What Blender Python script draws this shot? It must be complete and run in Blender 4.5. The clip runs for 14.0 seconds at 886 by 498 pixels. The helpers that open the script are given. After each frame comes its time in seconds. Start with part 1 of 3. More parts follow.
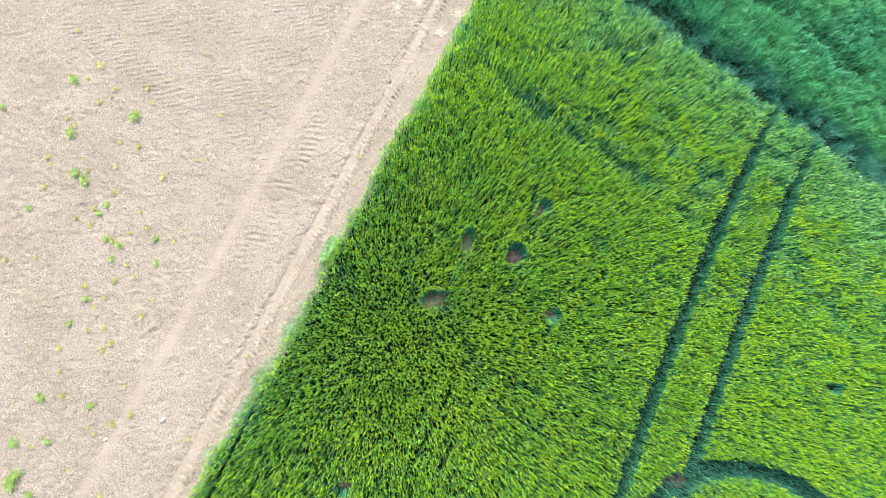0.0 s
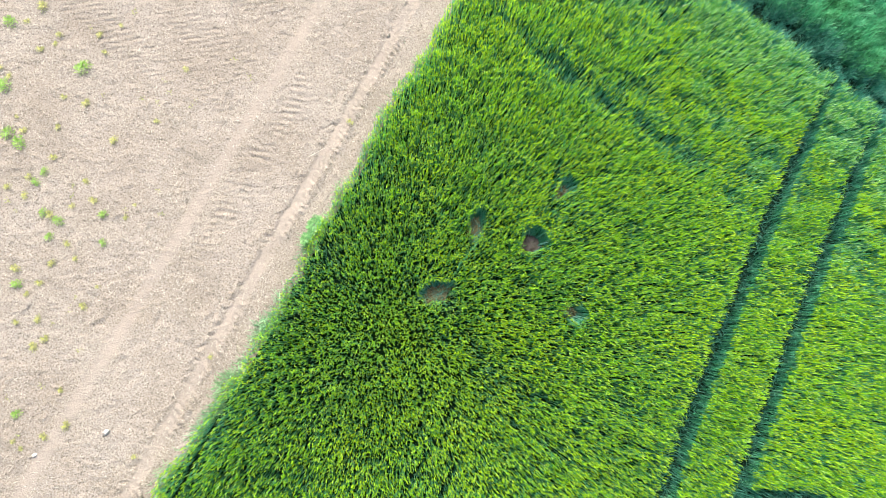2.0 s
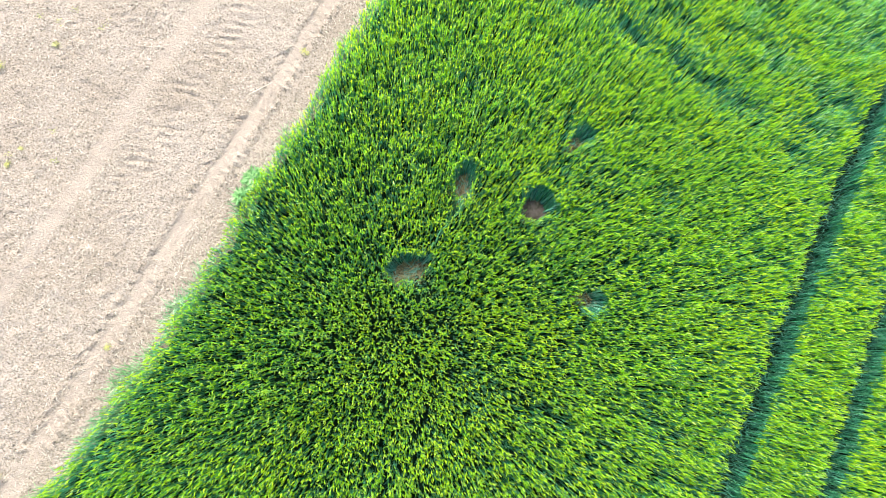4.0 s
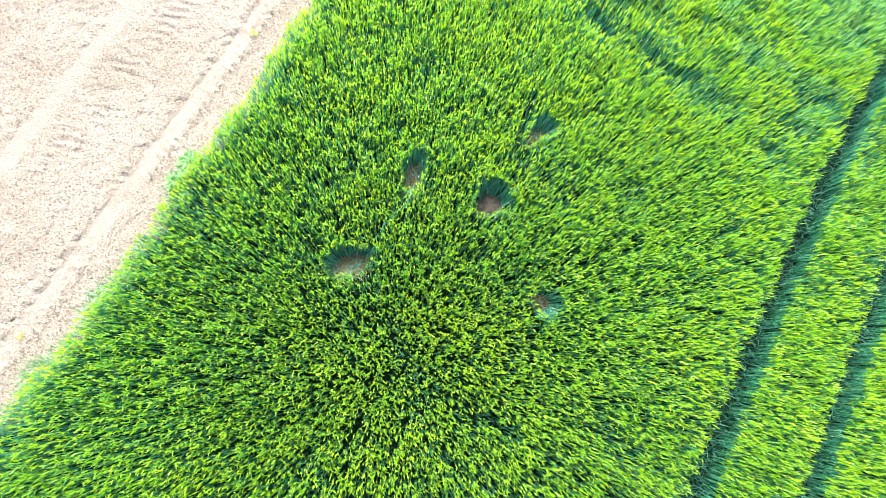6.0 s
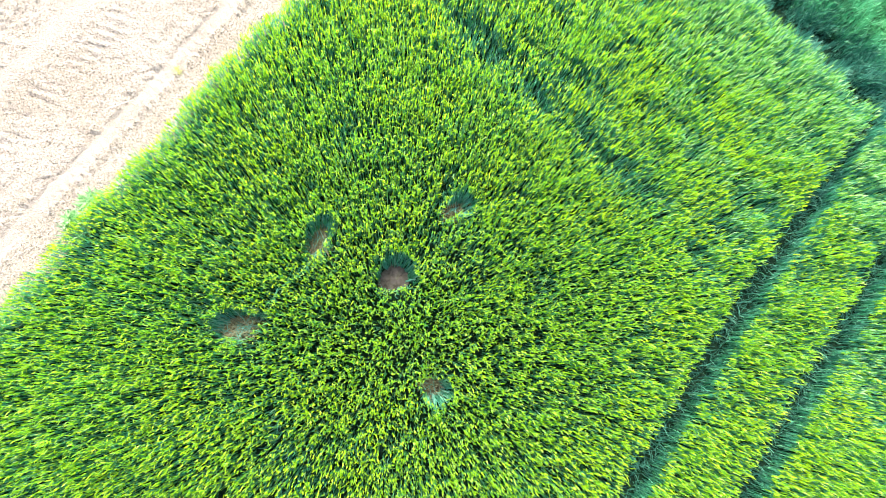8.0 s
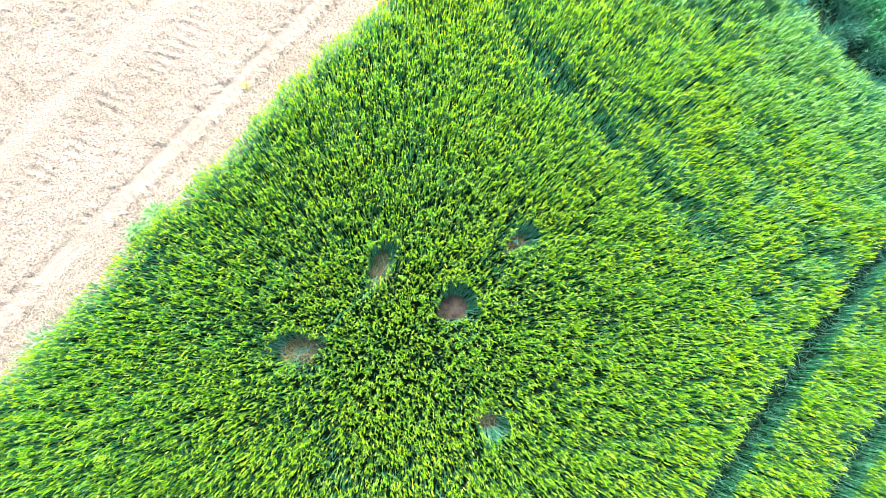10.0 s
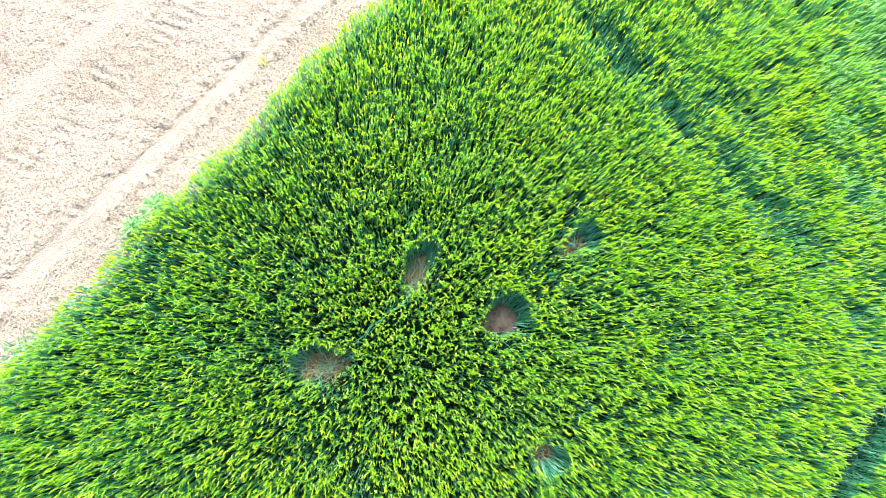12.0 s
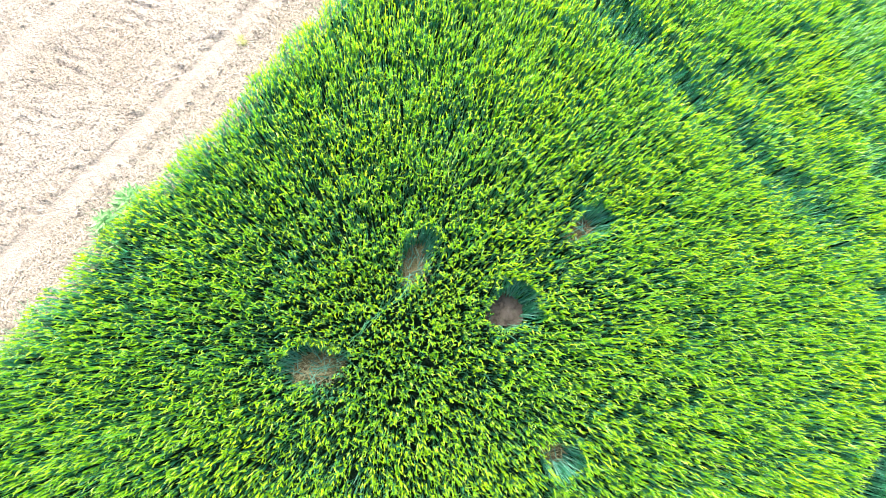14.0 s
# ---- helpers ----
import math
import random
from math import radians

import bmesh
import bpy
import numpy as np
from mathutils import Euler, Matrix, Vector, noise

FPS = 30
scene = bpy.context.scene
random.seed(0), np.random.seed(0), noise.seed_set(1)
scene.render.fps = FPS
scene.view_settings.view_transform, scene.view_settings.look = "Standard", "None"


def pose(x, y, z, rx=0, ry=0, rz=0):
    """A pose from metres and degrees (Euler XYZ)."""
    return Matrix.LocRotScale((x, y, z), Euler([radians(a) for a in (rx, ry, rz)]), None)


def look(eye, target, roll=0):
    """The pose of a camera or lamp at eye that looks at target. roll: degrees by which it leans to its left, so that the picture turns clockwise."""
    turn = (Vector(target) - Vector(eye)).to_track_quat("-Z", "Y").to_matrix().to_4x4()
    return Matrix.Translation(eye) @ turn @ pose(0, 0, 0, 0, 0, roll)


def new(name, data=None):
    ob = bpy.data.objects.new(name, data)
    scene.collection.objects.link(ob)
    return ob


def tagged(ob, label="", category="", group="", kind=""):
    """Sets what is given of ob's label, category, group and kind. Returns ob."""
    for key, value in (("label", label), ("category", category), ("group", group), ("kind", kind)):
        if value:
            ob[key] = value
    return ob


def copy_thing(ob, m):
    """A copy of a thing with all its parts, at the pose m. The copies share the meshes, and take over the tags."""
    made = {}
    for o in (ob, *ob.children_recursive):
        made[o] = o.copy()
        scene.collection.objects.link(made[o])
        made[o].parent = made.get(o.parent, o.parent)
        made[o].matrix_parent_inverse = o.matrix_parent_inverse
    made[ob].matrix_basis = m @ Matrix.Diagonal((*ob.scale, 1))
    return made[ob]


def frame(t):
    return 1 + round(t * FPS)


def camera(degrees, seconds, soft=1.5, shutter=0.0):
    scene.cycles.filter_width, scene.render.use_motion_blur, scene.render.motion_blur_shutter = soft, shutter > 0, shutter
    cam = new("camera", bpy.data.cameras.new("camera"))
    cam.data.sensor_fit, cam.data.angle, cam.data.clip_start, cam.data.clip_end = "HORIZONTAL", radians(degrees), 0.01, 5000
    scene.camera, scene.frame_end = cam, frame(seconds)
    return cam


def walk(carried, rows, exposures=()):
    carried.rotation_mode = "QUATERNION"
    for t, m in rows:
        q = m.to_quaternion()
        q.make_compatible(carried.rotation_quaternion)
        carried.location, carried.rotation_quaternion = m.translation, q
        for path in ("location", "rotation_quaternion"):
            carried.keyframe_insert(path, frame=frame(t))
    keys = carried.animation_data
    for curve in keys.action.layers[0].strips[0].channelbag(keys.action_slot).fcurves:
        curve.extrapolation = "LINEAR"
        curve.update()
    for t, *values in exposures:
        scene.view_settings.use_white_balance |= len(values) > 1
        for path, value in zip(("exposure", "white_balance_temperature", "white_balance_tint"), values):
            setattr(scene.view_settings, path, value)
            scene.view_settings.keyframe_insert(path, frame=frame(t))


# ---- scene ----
cam = camera(76.0, 14.0, soft=1.0)
PATH = [
    (0, (-0.129, -1.177, 17.695), (-0.111, -0.827, 15.726), 29.3),
    (0.5, (-0.114, -1.228, 17.354), (-0.096, -0.872, 15.386), 29.4),
    (1, (-0.118, -1.197, 16.594), (-0.097, -0.842, 14.625), 30.3),
    (1.5, (-0.128, -1.169, 15.725), (-0.1, -0.815, 13.757), 31.5),
    (2, (-0.161, -1.139, 14.84), (-0.125, -0.785, 12.872), 33.2),
    (2.5, (-0.154, -1.124, 13.918), (-0.11, -0.769, 11.951), 34.7),
    (2.7, (-0.124, -1.054, 13.615), (-0.08, -0.709, 11.645), 34.9),
    (4.8, (1.595, -1.055, 10.616), (1.538, -0.634, 8.661), 22.0),
    (5, (1.645, -1.069, 10.604), (1.583, -0.641, 8.652), 21.7),
    (5.5, (1.733, -1.01, 10.601), (1.668, -0.584, 8.648), 21.3),
    (6, (2.177, -0.74, 10.598), (2.108, -0.317, 8.645), 21.0),
    (6.5, (2.769, -0.349, 10.601), (2.705, 0.064, 8.645), 21.5),
    (7, (3.074, 0.187, 10.584), (3.018, 0.594, 8.627), 22.6),
    (7.5, (3.114, 0.992, 10.614), (3.046, 1.386, 8.654), 22.5),
    (8, (2.993, 1.759, 10.661), (2.908, 2.126, 8.697), 23.8),
    (8.2, (2.947, 1.913, 10.667), (2.862, 2.279, 8.702), 24.4),
    (10.3, (1.598, 1.592, 10.564), (1.498, 1.926, 8.595), 23.5),
    (10.5, (1.48, 1.582, 10.442), (1.38, 1.909, 8.471), 22.8),
    (11, (1.313, 1.45, 9.962), (1.206, 1.783, 7.993), 22.4),
    (11.5, (1.207, 1.344, 9.503), (1.104, 1.698, 7.537), 24.2),
    (12, (1.183, 1.335, 9.11), (1.077, 1.696, 7.146), 24.4),
    (12.5, (1.154, 1.345, 8.749), (1.053, 1.708, 6.785), 25.4),
    (13, (1.15, 1.361, 8.494), (1.051, 1.725, 6.53), 25.8),
    (13.5, (1.137, 1.355, 8.454), (1.058, 1.707, 6.487), 27.3),
    (14, (1.154, 1.357, 8.463), (1.075, 1.712, 6.496), 26.6),
]
walk(cam, [(t, look(eye, target, roll)) for t, eye, target, roll in PATH],
     exposures=[(0.0, 1.52), (2.5, 1.50), (5.0, 1.85), (7.5, 2.12), (11.0, 2.03), (14.0, 2.04)])

# ---- light: a bright, hazy overcast day ----
world = bpy.data.worlds.new("sky")
scene.world = world
world.use_nodes = True
wn = world.node_tree
sky = wn.nodes.new("ShaderNodeTexSky")
sky.sky_type, sky.sun_disc = "NISHITA", False
sky.sun_elevation, sky.sun_rotation = radians(42), radians(-48)
sky.air_density, sky.dust_density, sky.ozone_density = 1.0, 4.0, 1.0
wn.nodes["Background"].inputs["Strength"].default_value = 0.15
wn.links.new(sky.outputs["Color"], wn.nodes["Background"].inputs["Color"])
sun_data = bpy.data.lights.new("sun", "SUN")
sun_data.energy, sun_data.angle, sun_data.color = 3.4, radians(40), (1.0, 0.95, 0.88)
sun = new("sun", sun_data)
sun.matrix_world = look((-28.3, 25.4, 34.2), (0, 0, 0))

# ---- plan ----
CROP_H = 0.62          # height of the barley
EDGE_X = -3.06         # where the barley ends and the stubble begins
rng = np.random.default_rng(7)


def lattice(x, y, size, seed):
    """Smooth noise from 0 to 1 with features of that size in metres."""
    table = np.random.default_rng(seed).random((256, 256))
    fx, fy = x / size + 1000.37, y / size + 1000.71
    ix, iy = np.floor(fx).astype(int), np.floor(fy).astype(int)
    ux, uy = fx - ix, fy - iy
    ux, uy = ux * ux * (3 - 2 * ux), uy * uy * (3 - 2 * uy)
    a, b = table[ix % 256, iy % 256], table[(ix + 1) % 256, iy % 256]
    c, d = table[ix % 256, (iy + 1) % 256], table[(ix + 1) % 256, (iy + 1) % 256]
    return (a * (1 - ux) + b * ux) * (1 - uy) + (c * (1 - ux) + d * ux) * uy


def smooth(a, b, v):
    u = np.clip((v - a) / (b - a), 0, 1)
    return u * u * (3 - 2 * u)


def edge_x(y):
    """The ragged edge of the barley along the stubble."""
    return EDGE_X + 0.10 * (lattice(y, y * 0, 1.3, 11) - 0.5) + 0.14 * (lattice(y, y * 0, 0.35, 12) - 0.5) + 0.16 * smooth(4.0, 7.0, y) - 0.30 * (1 - smooth(-7.0, -2.5, y))


def ditch_y(x):
    return 13.05 - 0.195 * x


def rut_one(y):
    return 7.72 + 0.006 * (y - 4) ** 2


def rut_two(y):
    return 9.53 + 0.004 * (y - 5) ** 2


def trail_y(x):
    return 7.70 - 0.16 * x - 0.08 * np.sin(x * 1.1)


def ring(x, y):
    """Distance from the turning track, an arc that swings off the ruts."""
    return np.abs(np.hypot(x - 12.75, y + 4.1) - 4.3)


# hollows pressed into the barley: x, y, half length, half width, turn of the long axis, and the way the stalks are pushed over, in degrees
HOLLOWS = [(2.13, 2.74, 0.27, 0.22, 58, 92), (0.48, 0.36, 0.35, 0.17, 51, 139), (0.61, 2.40, 0.30, 0.14, 105, 110),
           (2.26, 4.45, 0.19, 0.13, 80, 74), (3.87, 1.58, 0.17, 0.14, 20, -16), (0.50, -5.55, 0.20, 0.15, 30, -100),
           (12.95, 3.42, 0.26, 0.12, 10, 20), (9.50, -1.30, 0.42, 0.24, 20, 200)]


def hollow_distance(x, y, h):
    """1 on the rim of a hollow, 0 in its middle."""
    c, s = math.cos(radians(h[4])), math.sin(radians(h[4]))
    dx, dy = x - h[0], y - h[1]
    along, across = dx * c + dy * s, -dx * s + dy * c
    wobble = 1 + 0.7 * (lattice(x, y, 0.16, 31) - 0.5)
    return np.hypot(along / h[2], across / h[3]) * wobble


def segment(x, y, x0, y0, x1, y1):
    """Distance from the stretch between two points."""
    u = np.clip(((x - x0) * (x1 - x0) + (y - y0) * (y1 - y0)) / ((x1 - x0) ** 2 + (y1 - y0) ** 2), 0, 1)
    return np.hypot(x - x0 - u * (x1 - x0), y - y0 - u * (y1 - y0))


# ---- materials ----
def material(name, roughness=0.8):
    m = bpy.data.materials.new(name)
    m.use_nodes = True
    nt = m.node_tree
    bsdf = nt.nodes["Principled BSDF"]
    bsdf.inputs["Roughness"].default_value = roughness
    return m, nt, bsdf


def node(nt, kind, **inputs):
    n = nt.nodes.new(kind)
    for key, value in inputs.items():
        n.inputs[key.replace("_", " ")].default_value = value
    return n


def ramp(nt, source, stops):
    r = nt.nodes.new("ShaderNodeValToRGB")
    e = r.color_ramp.elements
    while len(e) < len(stops):
        e.new(0.5)
    for k, (at, colour) in zip(e, stops):
        k.position, k.color = at, (*colour, 1)
    nt.links.new(source, r.inputs["Fac"])
    return r


def leaf_material(name, stops, patch, roughness=0.42, through_light=0.3, patch_scale=0.45, patch_share=0.5, patch_from=0.40, patch_to=0.68):
    """Blades of one kind: their colour varies from blade to blade and in patches some metres wide."""
    m, nt, bsdf = material(name, roughness)
    bsdf.inputs["Specular IOR Level"].default_value = 0.5
    geo = nt.nodes.new("ShaderNodeNewGeometry")
    own = ramp(nt, geo.outputs["Random Per Island"], stops)
    where = node(nt, "ShaderNodeTexNoise", Scale=patch_scale, Detail=4.0)
    nt.links.new(geo.outputs["Position"], where.inputs["Vector"])
    mix = node(nt, "ShaderNodeMix")
    mix.data_type, mix.blend_type = "RGBA", "MIX"
    share = nt.nodes.new("ShaderNodeMapRange")
    share.inputs["From Min"].default_value, share.inputs["From Max"].default_value = patch_from, patch_to
    share.inputs["To Max"].default_value = patch_share
    nt.links.new(where.outputs["Fac"], share.inputs["Value"])
    nt.links.new(share.outputs["Result"], mix.inputs["Factor"])
    nt.links.new(own.outputs["Color"], mix.inputs["A"])
    mix.inputs["B"].default_value = (*patch, 1)
    nt.links.new(mix.outputs["Result"], bsdf.inputs["Base Color"])
    trans = nt.nodes.new("ShaderNodeBsdfTranslucent")
    nt.links.new(mix.outputs["Result"], trans.inputs["Color"])
    both = nt.nodes.new("ShaderNodeMixShader")
    both.inputs["Fac"].default_value = through_light
    nt.links.new(bsdf.outputs["BSDF"], both.inputs[1])
    nt.links.new(trans.outputs["BSDF"], both.inputs[2])
    nt.links.new(both.outputs["Shader"], nt.nodes["Material Output"].inputs["Surface"])
    return m


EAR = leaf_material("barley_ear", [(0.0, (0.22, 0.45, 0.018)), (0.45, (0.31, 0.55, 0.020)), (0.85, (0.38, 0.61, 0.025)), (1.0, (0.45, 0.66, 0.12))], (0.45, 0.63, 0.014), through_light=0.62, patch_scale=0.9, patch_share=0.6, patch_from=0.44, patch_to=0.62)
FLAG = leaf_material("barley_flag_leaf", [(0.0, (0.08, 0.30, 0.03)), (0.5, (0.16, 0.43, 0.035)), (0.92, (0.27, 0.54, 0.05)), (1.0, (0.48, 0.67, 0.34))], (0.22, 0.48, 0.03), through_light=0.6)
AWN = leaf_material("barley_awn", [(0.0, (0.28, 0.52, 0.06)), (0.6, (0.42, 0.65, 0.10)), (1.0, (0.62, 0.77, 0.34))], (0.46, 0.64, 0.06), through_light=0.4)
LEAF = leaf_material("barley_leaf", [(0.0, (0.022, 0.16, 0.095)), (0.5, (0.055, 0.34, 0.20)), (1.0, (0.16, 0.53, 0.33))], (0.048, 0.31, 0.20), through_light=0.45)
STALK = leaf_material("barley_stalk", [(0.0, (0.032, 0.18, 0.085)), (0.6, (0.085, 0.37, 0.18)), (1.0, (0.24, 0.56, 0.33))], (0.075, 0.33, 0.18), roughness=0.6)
RIM = leaf_material("rim_stalk", [(0.0, (0.030, 0.17, 0.13)), (0.6, (0.09, 0.36, 0.27)), (1.0, (0.32, 0.58, 0.46))], (0.085, 0.32, 0.25), through_light=0.4)
PALE = leaf_material("pale_ear", [(0.0, (0.12, 0.36, 0.13)), (0.6, (0.23, 0.51, 0.21)), (1.0, (0.46, 0.67, 0.41))], (0.27, 0.53, 0.14), through_light=0.5)
RYE = leaf_material("rye_blade", [(0.0, (0.012, 0.12, 0.062)), (0.5, (0.038, 0.29, 0.135)), (1.0, (0.15, 0.52, 0.26))], (0.11, 0.42, 0.12), through_light=0.5)
# darker version of the stalk colour, carrying the shade down in the ruts
DIM = leaf_material("shaded_lodged_blade", [(0.0, (0.007, 0.065, 0.042)), (0.6, (0.022, 0.15, 0.10)), (1.0, (0.09, 0.32, 0.22))], (0.018, 0.13, 0.09), roughness=0.7)
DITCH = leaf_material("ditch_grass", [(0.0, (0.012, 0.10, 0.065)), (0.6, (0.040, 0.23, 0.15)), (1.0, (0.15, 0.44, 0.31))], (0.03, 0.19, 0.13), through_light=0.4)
FRINGE = leaf_material("fringe_grass", [(0.0, (0.06, 0.20, 0.09)), (0.5, (0.16, 0.36, 0.17)), (1.0, (0.38, 0.55, 0.34))], (0.22, 0.44, 0.10))
WEED = leaf_material("weed_leaf", [(0.0, (0.15, 0.34, 0.05)), (0.6, (0.26, 0.46, 0.07)), (1.0, (0.38, 0.52, 0.12))], (0.26, 0.44, 0.07), through_light=0.4)
BUSH = leaf_material("edge_bush_leaf", [(0.0, (0.12, 0.33, 0.12)), (0.6, (0.22, 0.46, 0.17)), (1.0, (0.38, 0.58, 0.28))], (0.20, 0.44, 0.14), through_light=0.4)
OLIVE = leaf_material("dull_weed_leaf", [(0.0, (0.20, 0.24, 0.06)), (0.6, (0.30, 0.32, 0.09)), (1.0, (0.42, 0.41, 0.15))], (0.30, 0.33, 0.09), through_light=0.3)
FLOWER = leaf_material("weed_flower", [(0.0, (0.36, 0.38, 0.07)), (1.0, (0.50, 0.48, 0.12))], (0.40, 0.41, 0.08))
STRAW = leaf_material("dry_straw", [(0.0, (0.18, 0.15, 0.11)), (0.5, (0.32, 0.28, 0.22)), (1.0, (0.50, 0.46, 0.38))], (0.29, 0.25, 0.19), 0.7, 0.1)
BENT = leaf_material("flattened_straw", [(0.0, (0.08, 0.06, 0.02)), (0.5, (0.20, 0.16, 0.07)), (1.0, (0.42, 0.38, 0.22))], (0.15, 0.13, 0.06), 0.7, 0.1)


def soil_material(name, dark, mid, light, coarse, fine, bump, packed=None, shine=0.12):
    """Soil in crumbs, with broad stains; packed: the colour where tyres have pressed it smooth, by the mesh's own wear values."""
    m, nt, bsdf = material(name, 0.95)
    bsdf.inputs["Specular IOR Level"].default_value = shine
    geo = nt.nodes.new("ShaderNodeNewGeometry")
    big = node(nt, "ShaderNodeTexNoise", Scale=coarse, Detail=6.0, Roughness=0.6)
    small = node(nt, "ShaderNodeTexNoise", Scale=fine, Detail=7.0, Roughness=0.7)
    grit = node(nt, "ShaderNodeTexVoronoi", Scale=fine * 1.6)
    for n in (big, small, grit):
        nt.links.new(geo.outputs["Position"], n.inputs["Vector"])
    # dark follows the dips of the bump below: crevice shade within the soil colour
    tone = ramp(nt, small.outputs["Fac"], [(0.38, dark), (0.46, mid), (0.58, light)])
    stain = ramp(nt, big.outputs["Fac"], [(0.35, (0.84, 0.82, 0.79)), (0.62, (1.0, 1.0, 1.0))])
    mix = nt.nodes.new("ShaderNodeMix")
    mix.data_type, mix.blend_type = "RGBA", "MULTIPLY"
    mix.inputs["Factor"].default_value = 1.0
    nt.links.new(tone.outputs["Color"], mix.inputs["A"])
    nt.links.new(stain.outputs["Color"], mix.inputs["B"])
    colour = mix.outputs["Result"]
    if packed:
        wear = nt.nodes.new("ShaderNodeAttribute")
        wear.attribute_name = "wear"
        over = nt.nodes.new("ShaderNodeMix")
        over.data_type = "RGBA"
        nt.links.new(wear.outputs["Fac"], over.inputs["Factor"])
        nt.links.new(colour, over.inputs["A"])
        over.inputs["B"].default_value = (*packed, 1)
        colour = over.outputs["Result"]
    nt.links.new(colour, bsdf.inputs["Base Color"])
    total = node(nt, "ShaderNodeMath")
    total.operation = "MULTIPLY_ADD"
    total.inputs[1].default_value = 0.6
    nt.links.new(grit.outputs["Distance"], total.inputs[0])
    nt.links.new(small.outputs["Fac"], total.inputs[2])
    b = nt.nodes.new("ShaderNodeBump")
    b.inputs["Strength"].default_value, b.inputs["Distance"].default_value = bump, 0.03
    nt.links.new(total.outputs["Value"], b.inputs["Height"])
    nt.links.new(b.outputs["Normal"], bsdf.inputs["Normal"])
    return m


DRY_SOIL = soil_material("dry_stubble_soil", (0.112, 0.095, 0.076), (0.238, 0.208, 0.170), (0.305, 0.272, 0.230), 0.5, 24.0, 0.95, (0.278, 0.239, 0.196))
# crop soil far darker than real earth: the shade under the barley is in its colour
SHADED_SOIL = soil_material("shaded_crop_soil", (0.004, 0.012, 0.007), (0.008, 0.022, 0.013), (0.016, 0.036, 0.022), 1.0, 14.0, 0.6, shine=0.0)
# darker brown than the stubble soil, for the floors of the straw hollows
BROWN_SOIL = soil_material("brown_soil", (0.032, 0.025, 0.017), (0.068, 0.053, 0.038), (0.115, 0.094, 0.070), 3.0, 22.0, 0.8)
BED_SOIL = soil_material("pressed_soil", (0.052, 0.042, 0.035), (0.088, 0.072, 0.062), (0.125, 0.104, 0.092), 3.0, 9.0, 0.25)


FAR_CROP = soil_material("distant_crop", (0.015, 0.05, 0.012), (0.04, 0.10, 0.015), (0.08, 0.16, 0.02), 0.4, 7.0, 1.0)


# ---- mesh helpers ----
def mesh_object(name, verts, faces, mat, parent=None):
    """verts: n x 3; faces: lists of index arrays, each m x 3 or m x 4."""
    me = bpy.data.meshes.new(name)
    faces = [np.asarray(f, dtype=np.int32) for f in faces if len(f)]
    loops = np.concatenate([f.ravel() for f in faces])
    counts = np.concatenate([np.full(len(f), f.shape[1], dtype=np.int32) for f in faces])
    me.vertices.add(len(verts))
    me.vertices.foreach_set("co", np.asarray(verts, dtype=np.float32).ravel())
    me.loops.add(len(loops))
    me.loops.foreach_set("vertex_index", loops)
    me.polygons.add(len(counts))
    me.polygons.foreach_set("loop_start", np.concatenate(([0], np.cumsum(counts)[:-1])).astype(np.int32))
    me.update(calc_edges=True)
    me.validate()
    if isinstance(mat, (list, tuple)):
        for one in mat:
            me.materials.append(one)
    else:
        me.materials.append(mat)
    ob = new(name, me)
    if parent:
        ob.parent = parent
    return ob


def blades(base, heading, lean, droop, length, width, rows=3, fold=0.0, slim=0.35):
    """Many arching blades at once. lean: angle from the vertical at the foot; droop: how much further it bends by the tip (radians).
    fold: how deep the blade is folded along its middle; slim: width at the foot as a share of the full width."""
    n = len(base)
    ts = np.linspace(0, 1, rows + 1)
    p = base.copy()
    out = np.stack([np.cos(heading), np.sin(heading), np.zeros(n)], 1)
    side = np.stack([-np.sin(heading), np.cos(heading), np.zeros(n)], 1)
    up = np.array([0.0, 0.0, 1.0])
    across = 3 if fold else 2
    verts, per = [], rows * across + 1
    for k, t in enumerate(ts):
        w = width * (slim + (1 - slim) * math.sin(math.pi * min(1, t * 1.2 + 0.08))) * 0.5
        if k == rows:
            verts.append(p[:, None, :])
            break
        left, right = p - side * w[:, None], p + side * w[:, None]
        if fold:
            a = lean + droop * t
            away = np.cos(a)[:, None] * out - np.sin(a)[:, None] * up
            mid = p + away * (w * fold)[:, None]
            verts.append(np.stack([left, mid, right], 1))
        else:
            verts.append(np.stack([left, right], 1))
        a = lean + droop * (t + 0.5 / rows)
        p = p + (np.sin(a)[:, None] * out + np.cos(a)[:, None] * up) * (length / rows)[:, None]
    v = np.concatenate(verts, 1).reshape(-1, 3)
    first = (np.arange(n) * per)[:, None]
    quads, tris = [], []
    for k in range(rows - 1):
        for j in range(across - 1):
            a = k * across + j
            quads.append(first + np.array([[a, a + 1, a + 1 + across, a + across]]))
    a = (rows - 1) * across
    for j in range(across - 1):
        tris.append(first + np.array([[a + j, a + j + 1, per - 1]]))
    return v, quads, tris


def joined(name, pieces, mat, parent=None):
    """One mesh from several sets of blades."""
    verts, faces, at = [], [], 0
    for v, quads, tris in pieces:
        verts.append(v)
        faces += [q + at for q in quads + tris]
        at += len(v)
    return mesh_object(name, np.concatenate(verts), faces, mat, parent)


# ---- ground: one sheet out to the horizon ----
def lines(*stretches):
    """Grid lines from stretches of (from, to, step), with a few far ones out to the horizon on both ends."""
    far = np.array([2, 5, 12, 30, 80, 200, 600, 1800, 3500.0])
    inner = np.concatenate([np.arange(a, b - step * 0.5, step) for a, b, step in stretches])
    return np.concatenate((stretches[0][0] - far[::-1], inner, stretches[-1][1] + far))


